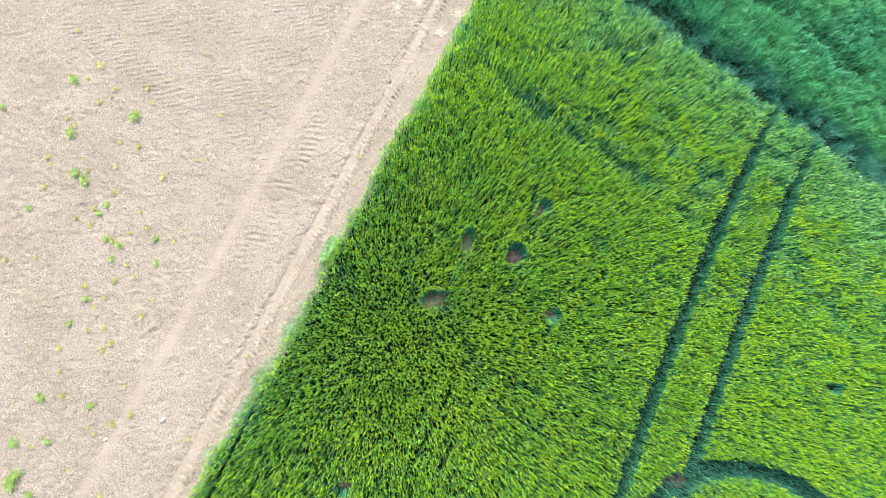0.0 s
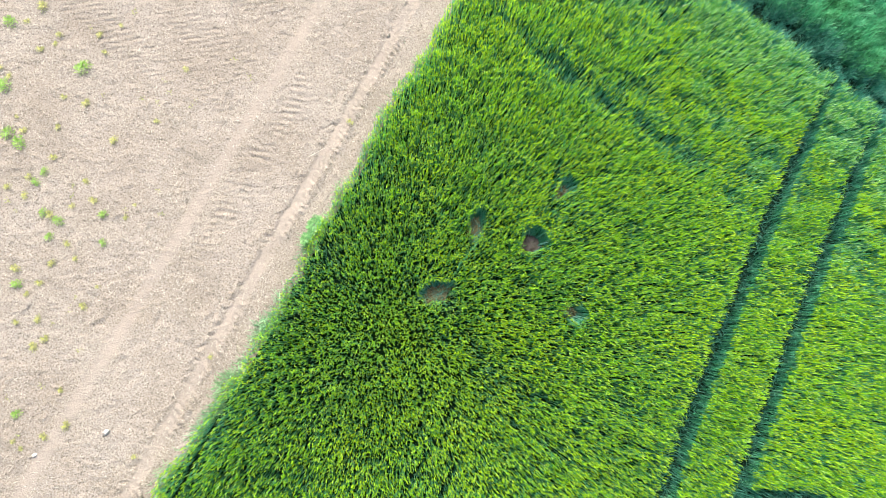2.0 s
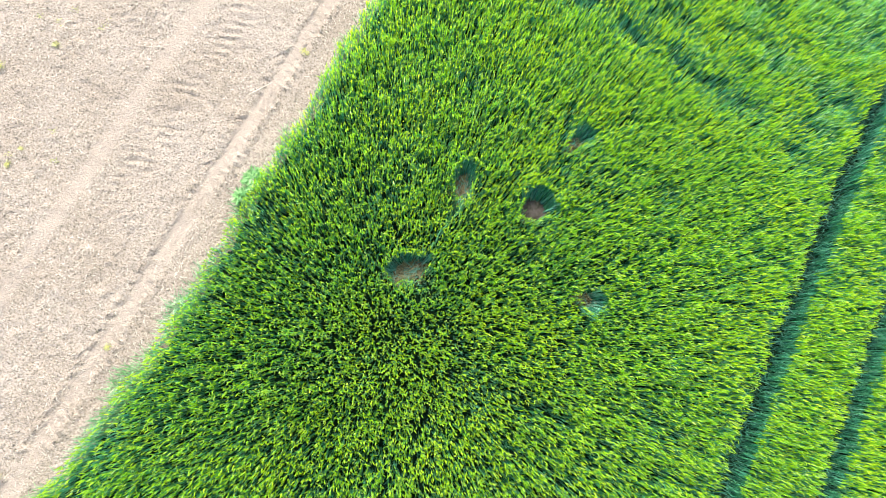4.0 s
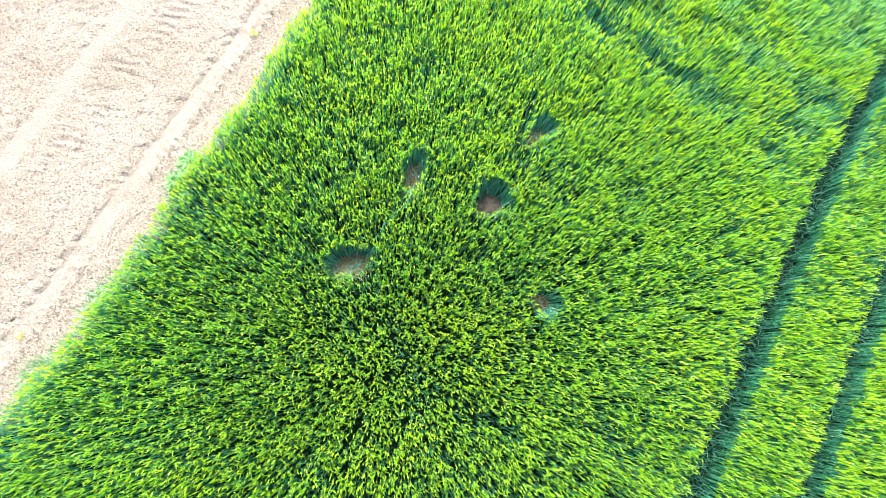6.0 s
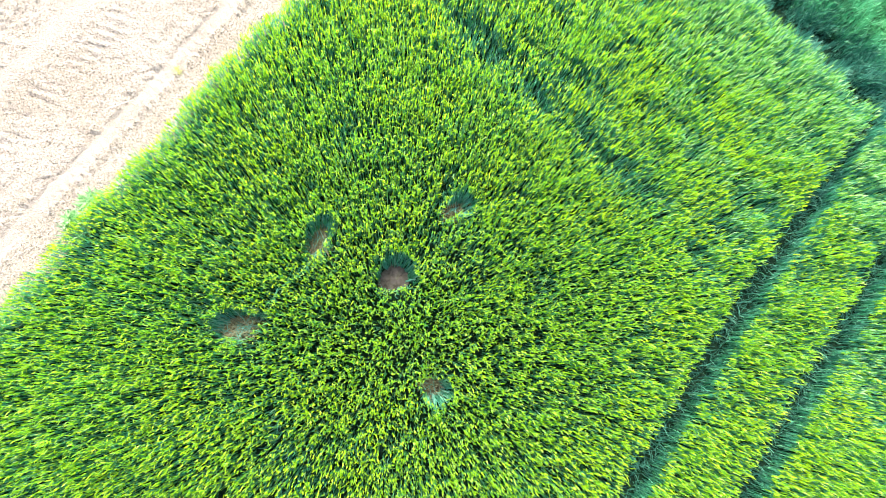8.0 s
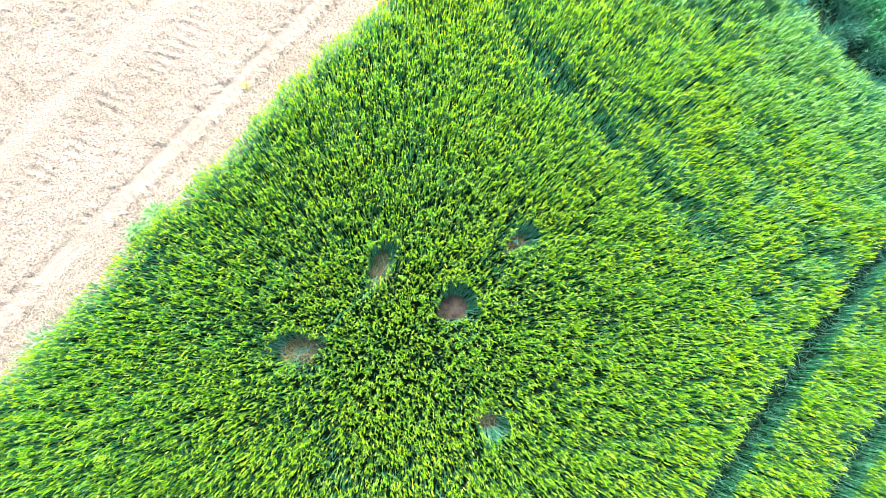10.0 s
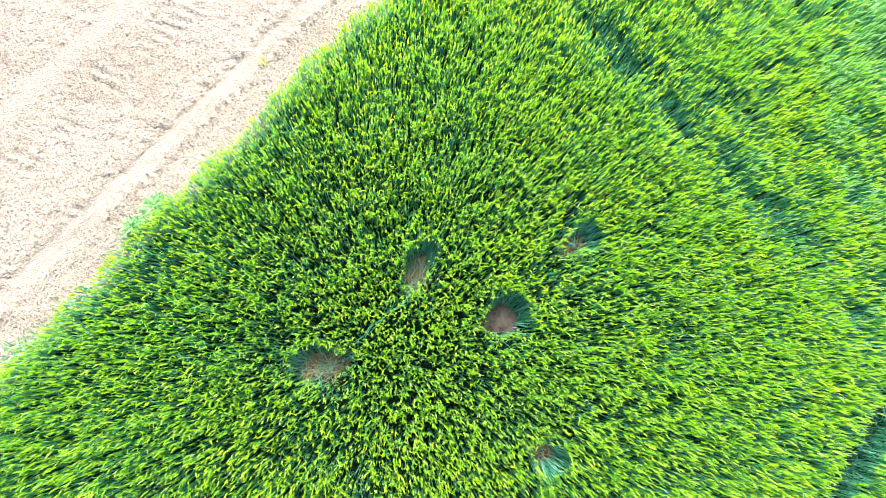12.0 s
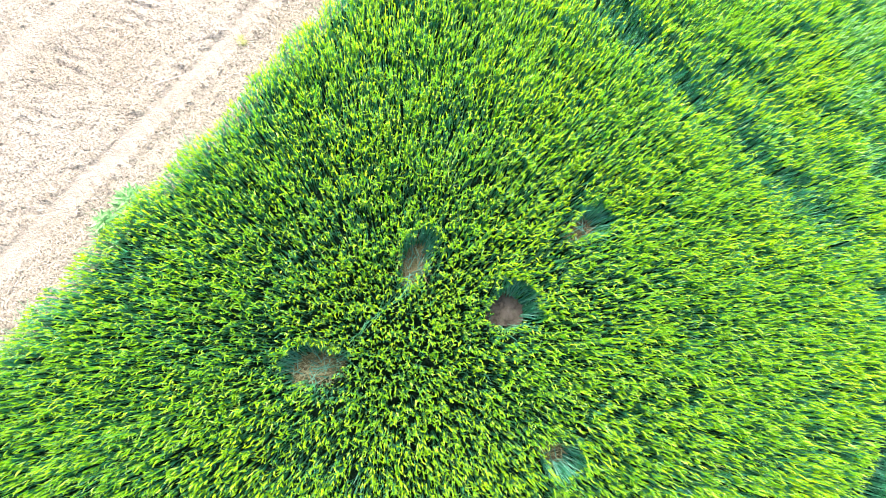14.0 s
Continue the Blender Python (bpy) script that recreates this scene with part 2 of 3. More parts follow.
def tread(x, y, centre, half, deep, flip=1.0, pitch=0.19):
    """Relief of one tyre track that runs along y: a sunk band with slanting lugs. Also how far the place lies in the band."""
    inside = 1 - smooth(0.80, 1.10, np.abs((x - centre) / half))
    lug = smooth(-0.5, 0.6, np.sin((y + flip * np.abs(x - centre) * 0.9) * 2 * math.pi / pitch))
    worn = smooth(0.2, 0.7, lattice(x, y, 0.8, 41))
    return inside * deep * 0.42 * (lug * (0.3 + 0.7 * worn) - 0.7), inside


def far_crop(x, y):
    """1 where the crops run on beyond the plots that are built blade by blade."""
    out = np.maximum.reduce([smooth(18.6, 19.4, x), smooth(10.6, 11.4, -y), smooth(21.2, 22.0, y), smooth(8.7, 9.5, -x - 0.55 * y),
                             smooth(22.3, 23.1, x - 0.9 * y), smooth(33.2, 34.0, x + 0.9 * y)])
    return out * (x > edge_x(y) + 0.3)


def packed_share(x, y):
    """Where tyres have pressed the stubble smooth, from 0 to 1."""
    one = (1 - smooth(0.10, 0.19, np.abs(x + 3.86 + 0.06 * (lattice(y, y * 0, 1.2, 48) - 0.5) + 0.09 * (lattice(x, y, 0.13, 56) - 0.5)))) * (0.45 + 0.5 * lattice(x, y, 0.7, 49))
    two = 1.0 * (1 - smooth(0.06, 0.24, np.abs(x + 6.05 + 0.10 * (lattice(y, y * 0, 1.6, 50) - 0.5)))) * (0.45 + 0.5 * lattice(x, y, 0.7, 52))
    return np.maximum(one, two)


def bars(x, y):
    """Lug prints of a heavy tyre in the stubble, the notched wall of the groove beside it and the lug marks across its bed."""
    ragged = 0.08 * (lattice(x, y, 0.13, 60) - 0.5)
    band = (1 - smooth(0.20, 0.32, np.abs(x + 5.30 + ragged))) * smooth(-3.0, 0.8, y) * (1 - smooth(2.6, 7.0, y)) * smooth(0.30, 0.75, lattice(x, y, 0.45, 61))
    printed = smooth(-0.6, 0.8, np.sin((y - 0.3 * (x + 5.37) + ragged) * 2 * math.pi / 0.205))
    notch = (1 - smooth(0.04, 0.13, np.abs(x + 4.08 + 1.5 * ragged))) * smooth(0.1, 0.8, np.sin((y + 2.5 * ragged) * 2 * math.pi / 0.16)) * smooth(0.25, 0.5, lattice(x, y, 0.6, 62))
    across = (1 - smooth(0.08, 0.24, np.abs(x + 3.72 + ragged))) * smooth(-0.4, 0.7, np.sin((y + 0.5 * (x + 3.74) + 1.5 * ragged) * 2 * math.pi / 0.17)) * smooth(0.15, 0.5, lattice(x, y, 0.5, 63))
    return 0.042 * band * (printed - 0.75) - 0.032 * notch + 0.042 * across, 0.7 * np.maximum(band, across)


# headland tracks across the stubble, along the ditch's line: where each crosses x = -10, and how wide it is
HEADLAND = ((2.2, 0.30), (2.95, 0.32), (3.7, 0.30), (4.45, 0.32), (5.3, 0.30), (6.05, 0.32), (6.9, 0.30), (7.7, 0.32), (8.6, 0.30))


def headland_tracks(x, y):
    """Herringbone lug prints of turning tractors, worn away in places."""
    lugs, calm = 0, 0
    along = x - 0.2 * y
    for i, (y0, half) in enumerate(HEADLAND):
        off = y - y0 + 0.2 * (x + 10) + 0.12 * (lattice(x, x * 0, 2.5, 80 + i) - 0.5)
        inside = (1 - smooth(0.85, 1.10, np.abs(off / half))) * (1 - smooth(-7.0, -6.2, x)) * smooth(0.15, 0.50, lattice(x, y, 1.3, 90 + i))
        turn = 1 if i % 2 else -1
        lug = smooth(-0.5, 0.6, np.sin((along + turn * np.abs(off) * 0.9) * 2 * math.pi / 0.21))
        lugs = lugs + inside * 0.026 * (lug - 0.65) * (0.4 + 0.9 * lattice(x, y, 0.16, 97))
        calm = np.maximum(calm, 0.55 * inside)
    return lugs, calm


def ground_height(x, y):
    dry = 1 - smooth(-0.25, 0.15, x - EDGE_X)
    z = 0.026 * (lattice(x, y, 0.14, 1) - 0.5) + 0.030 * (lattice(x, y, 0.085, 2) - 0.5) + 0.016 * (lattice(x, y, 0.7, 3) - 0.5)
    calm = packed_share(x, y)
    lugs, print_calm = headland_tracks(x, y)
    calm = np.maximum(calm, print_calm)
    for centre, flip, pitch, deep, scale, seed, least in ((-3.62, 1, 0.17, 0.030, 2.0, 42, 0.05), (-5.80, -1, 0.19, 0.03, 1.6, 43, 0.35), (-7.6, 1, 0.20, 0.03, 1.6, 45, 0.45)):
        patchy = smooth(least, least + 0.25, lattice(x, y, scale, seed))
        one, inside = tread(x, y, centre, 0.21, deep, flip, pitch)
        lugs = lugs + one * patchy
        calm = np.maximum(calm, 0.6 * inside * patchy)
    bar, press = bars(x, y)
    lugs, calm = lugs + bar, np.maximum(calm, press)
    z = z * (1 - 0.75 * calm) + lugs * (1 - 0.5 * packed_share(x, y)) - 0.024 * packed_share(x, y) * (x > -5)
    z = z + 0.026 * (1 - smooth(0.03, 0.14, np.abs(x + 4.09))) * lattice(x, y, 0.12, 54)
    return z * dry * (1 - smooth(60, 300, np.hypot(x, y))) + 0.5 * far_crop(x, y)


gx = lines((-15.8, -7.0, 0.055), (-7.0, -4.3, 0.045), (-4.3, -3.5, 0.03), (-3.5, -2.6, 0.045), (-2.6, 22.0, 0.6))
gy = lines((-11.0, 11.5, 0.040), (11.5, 24.0, 0.5))
X, Y = np.meshgrid(gx, gy, indexing="ij")
Z = ground_height(X, Y)
nx, ny = X.shape
corner = (np.arange(nx - 1)[:, None] * ny + np.arange(ny - 1)[None, :]).ravel()
quads = np.stack([corner, corner + ny, corner + ny + 1, corner + 1], 1)
ground = mesh_object("ground", np.stack([X.ravel(), Y.ravel(), Z.ravel()], 1), [quads], [DRY_SOIL, SHADED_SOIL, FAR_CROP])
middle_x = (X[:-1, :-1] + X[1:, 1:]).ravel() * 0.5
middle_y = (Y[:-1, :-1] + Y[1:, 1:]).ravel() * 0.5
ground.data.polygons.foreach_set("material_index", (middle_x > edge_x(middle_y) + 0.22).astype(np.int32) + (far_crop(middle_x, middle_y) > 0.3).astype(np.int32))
ground.data.polygons.foreach_set("use_smooth", np.ones(len(quads), dtype=bool))
wear = ground.data.attributes.new("wear", "FLOAT", "POINT")
wear.data.foreach_set("value", (packed_share(X, Y) * (X < EDGE_X)).ravel().astype(np.float32))
tagged(ground, "dry pale stubble soil with tyre tracks beside crop soil coloured near-black for shade", "ground", kind="structure")


# ---- the standing crops ----
def scatter(x0, x1, y0, y1, per_square_metre):
    n = int((x1 - x0) * (y1 - y0) * per_square_metre)
    return rng.uniform(x0, x1, n), rng.uniform(y0, y1, n)


def thin(x, y):
    """Dips in the barley, from 0 to 1: the old trail, weak patches, gaps between drill rows and narrow passages."""
    low = (1 - smooth(0.10, 0.46, np.abs(y - trail_y(x)))) * smooth(0.18, 0.45, lattice(x, y, 0.6, 24)) * smooth(-1.6, 0.5, x) * (1 - 0.65 * smooth(6.0, 7.4, x))
    low = np.maximum(low, 0.4 * (1 - smooth(0.05, 0.3, np.abs(y - trail_y(x) - 0.75))) * smooth(0.45, 0.65, lattice(x, y, 1.1, 34)))
    low = np.maximum(low, 0.9 * (1 - smooth(0.15, 0.5, np.hypot((x - 12.2) / 1.2, y - 5.8))) * smooth(0.2, 0.5, lattice(x, y, 0.4, 24)))
    low = np.maximum(low, 0.5 * smooth(0.72, 0.88, lattice(x, y, 0.33, 25)))
    low = np.maximum(low, 0.4 * smooth(0.66, 0.84, lattice(x, y, 0.5, 35)) * (1 - smooth(-2.6, -0.8, x)))
    low = np.maximum(low, 0.7 * smooth(0.60, 0.78, lattice(x, y, 0.42, 65)) * smooth(-0.5, 0.5, y - trail_y(x)) * smooth(0.0, 2.0, x))
    low = np.maximum(low, 0.45 * smooth(0.68, 0.84, lattice(x, y, 0.5, 66)) * smooth(9.8, 10.6, x))
    for x0, y0, x1, y1, wide, deep in ((2.5, -0.76, 7.2, -0.72, 0.05, 0.8),
                                       (0.66, 2.05, 0.66, 0.72, 0.03, 0.9), (2.08, 3.9, 1.80, 5.0, 0.06, 0.8), (1.9, 3.4, 2.2, 4.1, 0.06, 0.8),
                                       (7.8, 4.9, 9.5, 4.7, 0.06, 0.7), (3.0, -1.6, 7.4, -2.0, 0.05, 0.6), (10.3, 6.3, 14.6, 5.1, 0.06, 0.8),
                                       (12.15, 2.98, 12.35, 3.05, 0.06, 1.0), (-0.2, 5.0, 0.6, 4.2, 0.05, 0.5)):
        gap = 1 - smooth(wide * 0.6, wide * 2.2, segment(x, y, x0, y0, x1, y1) + 0.06 * (lattice(x, y, 0.2, 36) - 0.5))
        low = np.maximum(low, deep * gap * smooth(0.25, 0.45, lattice(x, y, 0.35, 37)))
    return low


def clearing(x, y):
    """Room between the standing stalks: 0 in ruts, hollows and outside the field, 1 where barley grows."""
    s = smooth(0.0, 0.10, x - edge_x(y))
    s = s * smooth(0.17, 0.27, np.abs(x - rut_one(y)) + 0.10 * smooth(8.5, 10.5, y) + 0.10 * (lattice(x, y, 0.3, 21) - 0.5))
    s = s * smooth(0.17, 0.27, np.abs(x - rut_two(y)) + 0.10 * smooth(8.5, 10.5, y) + 0.10 * (lattice(x, y, 0.3, 22) - 0.5))
    arc = smooth(0.18, 0.40, ring(x, y) + 0.12 * (lattice(x, y, 0.3, 23) - 0.5))
    s = s * np.where((x > 8.6) & (y > -2.6), arc, 1)
    s = s * smooth(0.05, 0.45, ditch_y(x) - y)
    s = s * smooth(0.03, 0.09, segment(x, y, -2.86, -4.3, -2.74, -9.8) + 0.04 * (lattice(x, y, 0.2, 21) - 0.5))
    for x0, y0, x1, y1 in ((2.12, -0.9, 1.97, -4.6), (2.77, -1.0, 2.80, -4.2)):
        s = s * smooth(0.015, 0.06, segment(x, y, x0, y0, x1, y1) + 0.07 * (lattice(x, y, 0.22, 36) - 0.35))
    for h in HOLLOWS:
        s = s * smooth(0.82, 1.10, hollow_distance(x, y, h))
    return s


def away_from_hollows(x, y):
    """Share by which a stalk is pushed over, its heading, and the share by which it has lost its ear, close to a hollow."""
    press, head, bare = np.zeros(len(x)), np.zeros(len(x)), np.zeros(len(x))
    for h in HOLLOWS:
        d = hollow_distance(x, y, h)
        out = np.arctan2(y - h[1], x - h[0])
        way = 0.15 + 0.85 * smooth(-0.1, 0.75, np.cos(out - radians(h[5])))
        reach = (h[2] + h[3]) * 0.5
        p = way * (1.0 if h in HOLLOWS[:5] else 0.3) * (1 - smooth(0.02, 0.30, (d - 0.9) * reach))
        turned = np.arctan2(np.sin(out) + 0.7 * math.sin(radians(h[5])), np.cos(out) + 0.7 * math.cos(radians(h[5])))
        head = np.where(p > press, turned, head)
        press = np.maximum(press, p)
        bare = np.maximum(bare, way * (1 - smooth(0.02, 0.18, (d - 0.9) * reach)))
    return press, head, bare


def raised(foot, lean, heading, distance):
    """Points that far up stalks which lean."""
    side = np.sin(lean) * distance
    return foot + np.stack([np.cos(heading) * side, np.sin(heading) * side, np.cos(lean) * distance], 1)


def barley(x, y, parent, ear_material):
    s, low = clearing(x, y), thin(x, y)
    keep = (s > rng.uniform(0.1, 0.7, len(x))) & (rng.uniform(0, 1, len(x)) > 0.15 * low)
    x, y, s, low = x[keep], y[keep], s[keep], low[keep]
    n = len(x)
    foot = np.stack([x, y, np.zeros(n)], 1)
    rim = 0.55 + 0.45 * smooth(0.0, 0.40, x - edge_x(y))
    tall = CROP_H * rim * (1 - 0.16 * low) * (1 + 0.14 * (lattice(x, y, 0.5, 26) - 0.5) + 0.10 * (lattice(x, y, 2.2, 27) - 0.5) + 0.13 * (lattice(x, y, 0.11, 38) - 0.5)) * rng.uniform(0.82, 1.06, n)
    press, press_head, bare = away_from_hollows(x, y)
    pushed = press > 0.12
    heading = np.where(pushed, press_head + rng.normal(0, 0.25, n), rng.uniform(-math.pi, math.pi, n))
    lean = np.abs(rng.normal(0, 0.06, n)) + 0.44 * press * rng.uniform(0.8, 1.15, n)
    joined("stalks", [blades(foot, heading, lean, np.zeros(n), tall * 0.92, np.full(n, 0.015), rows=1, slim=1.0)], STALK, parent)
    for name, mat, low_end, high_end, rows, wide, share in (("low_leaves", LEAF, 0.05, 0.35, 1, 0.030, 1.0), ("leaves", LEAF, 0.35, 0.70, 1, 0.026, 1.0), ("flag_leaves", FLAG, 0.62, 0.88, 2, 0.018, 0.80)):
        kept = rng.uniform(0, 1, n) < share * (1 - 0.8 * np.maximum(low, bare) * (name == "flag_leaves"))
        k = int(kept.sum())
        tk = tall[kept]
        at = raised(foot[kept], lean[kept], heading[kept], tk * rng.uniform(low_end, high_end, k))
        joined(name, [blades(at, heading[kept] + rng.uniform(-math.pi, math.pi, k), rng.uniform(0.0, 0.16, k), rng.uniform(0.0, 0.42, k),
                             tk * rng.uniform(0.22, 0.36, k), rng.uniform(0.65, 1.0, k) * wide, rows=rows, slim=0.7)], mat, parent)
    eared = rng.uniform(0, 1, n) < (1 - 0.9 * np.maximum(low, bare)) * np.clip(0.54 + 0.7 * lattice(x, y, 0.11, 38), 0, 0.96)
    le, he, ta = lean[eared], heading[eared], tall[eared]
    m = len(le)
    at = raised(foot[eared], le, he, ta * 0.80)
    # the ears nod: most to the lee of the wind, some any way
    nod = np.where(rng.uniform(0, 1, m) < 0.55, -0.5 + 2.2 * (lattice(x[eared], y[eared], 0.8, 67) - 0.5) + rng.normal(0, 0.8, m), rng.uniform(-math.pi, math.pi, m))
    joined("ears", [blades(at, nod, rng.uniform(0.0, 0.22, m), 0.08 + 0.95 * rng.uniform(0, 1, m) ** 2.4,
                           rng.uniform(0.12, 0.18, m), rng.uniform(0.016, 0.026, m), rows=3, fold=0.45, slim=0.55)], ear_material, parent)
    some = rng.uniform(0, 1, m) < 0.4
    k = int(some.sum())
    top = at[some] + np.array([0, 0, 0.05])
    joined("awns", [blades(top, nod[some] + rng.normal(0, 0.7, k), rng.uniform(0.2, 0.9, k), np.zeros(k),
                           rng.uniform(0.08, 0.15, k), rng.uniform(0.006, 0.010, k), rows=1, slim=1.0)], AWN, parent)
    at, ta, le, he = foot[~eared], tall[~eared], lean[~eared], heading[~eared]
    k = len(at)
    joined("bare_stalks", [blades(at, he, le, rng.uniform(0.0, 0.35, k), ta * rng.uniform(0.75, 1.0, k),
                                  rng.uniform(0.011, 0.019, k), rows=2, slim=0.9)], RIM, parent)


def crop(name, label):
    return tagged(new(name), label, "crop", kind="stuff")


def plot(x0, x1, y0, y1, near):
    """Places for stalks: densest in the middle of the field, thinner far out."""
    x, y = scatter(x0, x1, y0, y1, near)
    far = np.hypot(x - 3, y - 2)
    keep = rng.uniform(0, 1, len(x)) < 1 - 0.12 * smooth(9, 17, far)
    return x[keep], y[keep]


DENSITY = 500
x, y = plot(-3.6, 18.5, -10.5, 13.8, DENSITY)
inside = (y < ditch_y(x)) & (x + 0.55 * y > -8.5) & (x - 0.9 * y < 22)
x, y = x[inside], y[inside]
band = ditch_y(x) - y
pale_band = smooth(1.2, 3.3, band + 2.0 * (lattice(x, y, 0.9, 28) - 0.5)) < rng.uniform(0.02, 0.98, len(x))
pale_band |= (smooth(0.62, 0.80, lattice(x, y, 0.8, 55)) * smooth(-1.0, 1.0, y - trail_y(x)) * smooth(2.0, 4.0, x) > rng.uniform(0.2, 1.4, len(x)))
pale_band |= rng.uniform(0, 1, len(x)) < 0.08 * (1 - smooth(-2.8, -1.3, x + 1.2 * (lattice(x, y, 0.7, 57) - 0.5))) * (1 - 0.7 * smooth(2.5, 5.0, y))
field = crop("barley_field", "dense green barley with bright yellow-green ears, cut by wheel ruts")
barley(x[~pale_band], y[~pale_band], field, EAR)
headland = crop("barley_headland", "paler blue-green barley along the ditch and the stubble")
barley(x[pale_band], y[pale_band], headland, PALE)


def undergrowth():
    """Low lodged blades in the ruts, the turning track and the ditch, and the bare stems of their walls."""
    top = crop("rut_undergrowth", "low blue-green lodged blades in the ruts and ditch, rut shade put into their colour")
    x, y = scatter(7.0, 18.0, -4.0, 13.5, 420)
    x2, y2 = scatter(-3.0, 18.0, 9.0, 15.0, 520)
    x, y = np.concatenate((x, x2)), np.concatenate((y, y2))
    beyond = y - ditch_y(x)
    rut = np.minimum(np.abs(x - rut_one(y)), np.abs(x - rut_two(y)))
    track = np.where((x > 8.6) & (y > -2.6), ring(x, y), 9.0)
    bare = np.hypot((x - 9.50) / 1.5, y + 1.30) < 0.27
    floor = (((rut < 0.27) | (track < 0.44)) & (beyond < 0)) | ((beyond > -0.4) & (beyond < 1.15))
    floor &= ~(bare & (rng.uniform(0, 1, len(x)) < 0.85))
    wall = (((rut > 0.17) & (rut < 0.33)) | ((track > 0.1) & (track < 0.5))) & (beyond < 0)
    ditch = floor & (beyond > -0.4)
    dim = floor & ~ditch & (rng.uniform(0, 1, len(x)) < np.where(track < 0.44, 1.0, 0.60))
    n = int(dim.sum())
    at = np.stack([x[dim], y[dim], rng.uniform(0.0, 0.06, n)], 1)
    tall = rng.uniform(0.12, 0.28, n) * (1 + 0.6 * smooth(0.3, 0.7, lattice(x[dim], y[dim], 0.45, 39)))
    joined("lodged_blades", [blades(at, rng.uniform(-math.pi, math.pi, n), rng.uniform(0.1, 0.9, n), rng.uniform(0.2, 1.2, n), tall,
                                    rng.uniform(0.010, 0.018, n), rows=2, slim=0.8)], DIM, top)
    # tufts of grass in the ditch, thinned so the shade-dark soil shows between
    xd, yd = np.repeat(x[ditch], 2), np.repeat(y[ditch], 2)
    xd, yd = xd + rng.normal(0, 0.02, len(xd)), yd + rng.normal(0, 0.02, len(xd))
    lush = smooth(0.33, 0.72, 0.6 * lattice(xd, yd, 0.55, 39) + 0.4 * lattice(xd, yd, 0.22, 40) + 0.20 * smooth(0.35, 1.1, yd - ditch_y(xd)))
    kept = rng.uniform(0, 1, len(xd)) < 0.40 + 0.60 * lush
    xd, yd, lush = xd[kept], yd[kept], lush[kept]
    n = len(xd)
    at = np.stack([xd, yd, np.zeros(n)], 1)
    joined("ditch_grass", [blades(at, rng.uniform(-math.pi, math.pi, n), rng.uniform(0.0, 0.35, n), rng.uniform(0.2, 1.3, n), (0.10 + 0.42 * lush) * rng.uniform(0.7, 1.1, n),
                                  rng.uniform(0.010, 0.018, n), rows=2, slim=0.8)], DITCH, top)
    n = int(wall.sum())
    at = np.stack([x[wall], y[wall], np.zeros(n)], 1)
    # barley stems in DITCH, darker than STALK: shade of the rut walls as colour
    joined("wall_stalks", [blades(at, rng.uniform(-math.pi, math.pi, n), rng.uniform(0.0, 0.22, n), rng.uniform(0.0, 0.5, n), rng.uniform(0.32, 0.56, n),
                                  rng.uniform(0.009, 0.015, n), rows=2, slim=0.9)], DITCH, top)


undergrowth()


def rye(parent):
    """The darker blue-green crop beyond the ditch."""
    x, y = plot(-3.0, 18.0, 9.0, 21.0, 560)
    inside = x + 0.9 * y < 33
    x, y = x[inside], y[inside]
    beyond = y - ditch_y(x)
    s = smooth(0.45, 1.2, beyond + 0.5 * (lattice(x, y, 0.5, 58) - 0.5))
    streak = np.abs(beyond - 3.1 - 0.2 * np.sin(x))
    dip = (1 - smooth(0.1, 0.45, streak)) * smooth(0.25, 0.55, lattice(x, y, 0.8, 29))
    keep = s > rng.uniform(0.05, 0.75, len(x))
    x, y, s, dip = x[keep], y[keep], s[keep], dip[keep]
    n = len(x)
    sets = []
    tall = 0.60 * (0.35 + 0.65 * s) * (1 - 0.45 * dip) * (1 + 0.3 * (lattice(x, y, 0.6, 30) - 0.5) + 0.65 * (lattice(x, y, 0.17, 32) - 0.5))
    for k in range(4):
        at = np.stack([x, y, tall * rng.uniform(0.2 * k, 0.2 * k + 0.2, n)], 1)
        sets.append(blades(at, rng.uniform(-3.2, 3.2, n), rng.uniform(0.0, 0.3, n), rng.uniform(0.2, 1.6, n), tall * rng.uniform(0.25, 0.42, n),
                           rng.uniform(0.014, 0.022, n), rows=2 if k == 3 else 1, slim=0.7))
    joined("blades", sets, RYE, parent)


rye(crop("rye_field", "dark blue-green young rye beyond the ditch"))


# ---- hollows pressed into the barley ----
def loose_stems(n, cx, cy, h, mat, name, parent, z, long):
    """Stems lying criss-cross on the floor of a hollow; places are relative to the hollow's middle."""
    r, a = np.sqrt(rng.uniform(0, 1, n)) * 1.05, rng.uniform(-math.pi, math.pi, n)
    c, s = math.cos(radians(h[4])), math.sin(radians(h[4]))
    u, v = r * np.cos(a) * h[2], r * np.sin(a) * h[3]
    at = np.stack([u * c - v * s, u * s + v * c, rng.uniform(z, z + 0.05, n)], 1)
    heading = radians(h[4]) + rng.normal(0, 0.9, n) + rng.integers(0, 2, n) * math.pi
    return tagged(joined(name, [blades(at, heading, rng.uniform(1.15, 1.6, n), rng.uniform(0.0, 0.35, n), rng.uniform(0.4, 1.0, n) * long,
                                rng.uniform(0.006, 0.012, n), rows=2, slim=0.9)], mat, parent), kind="stuff")


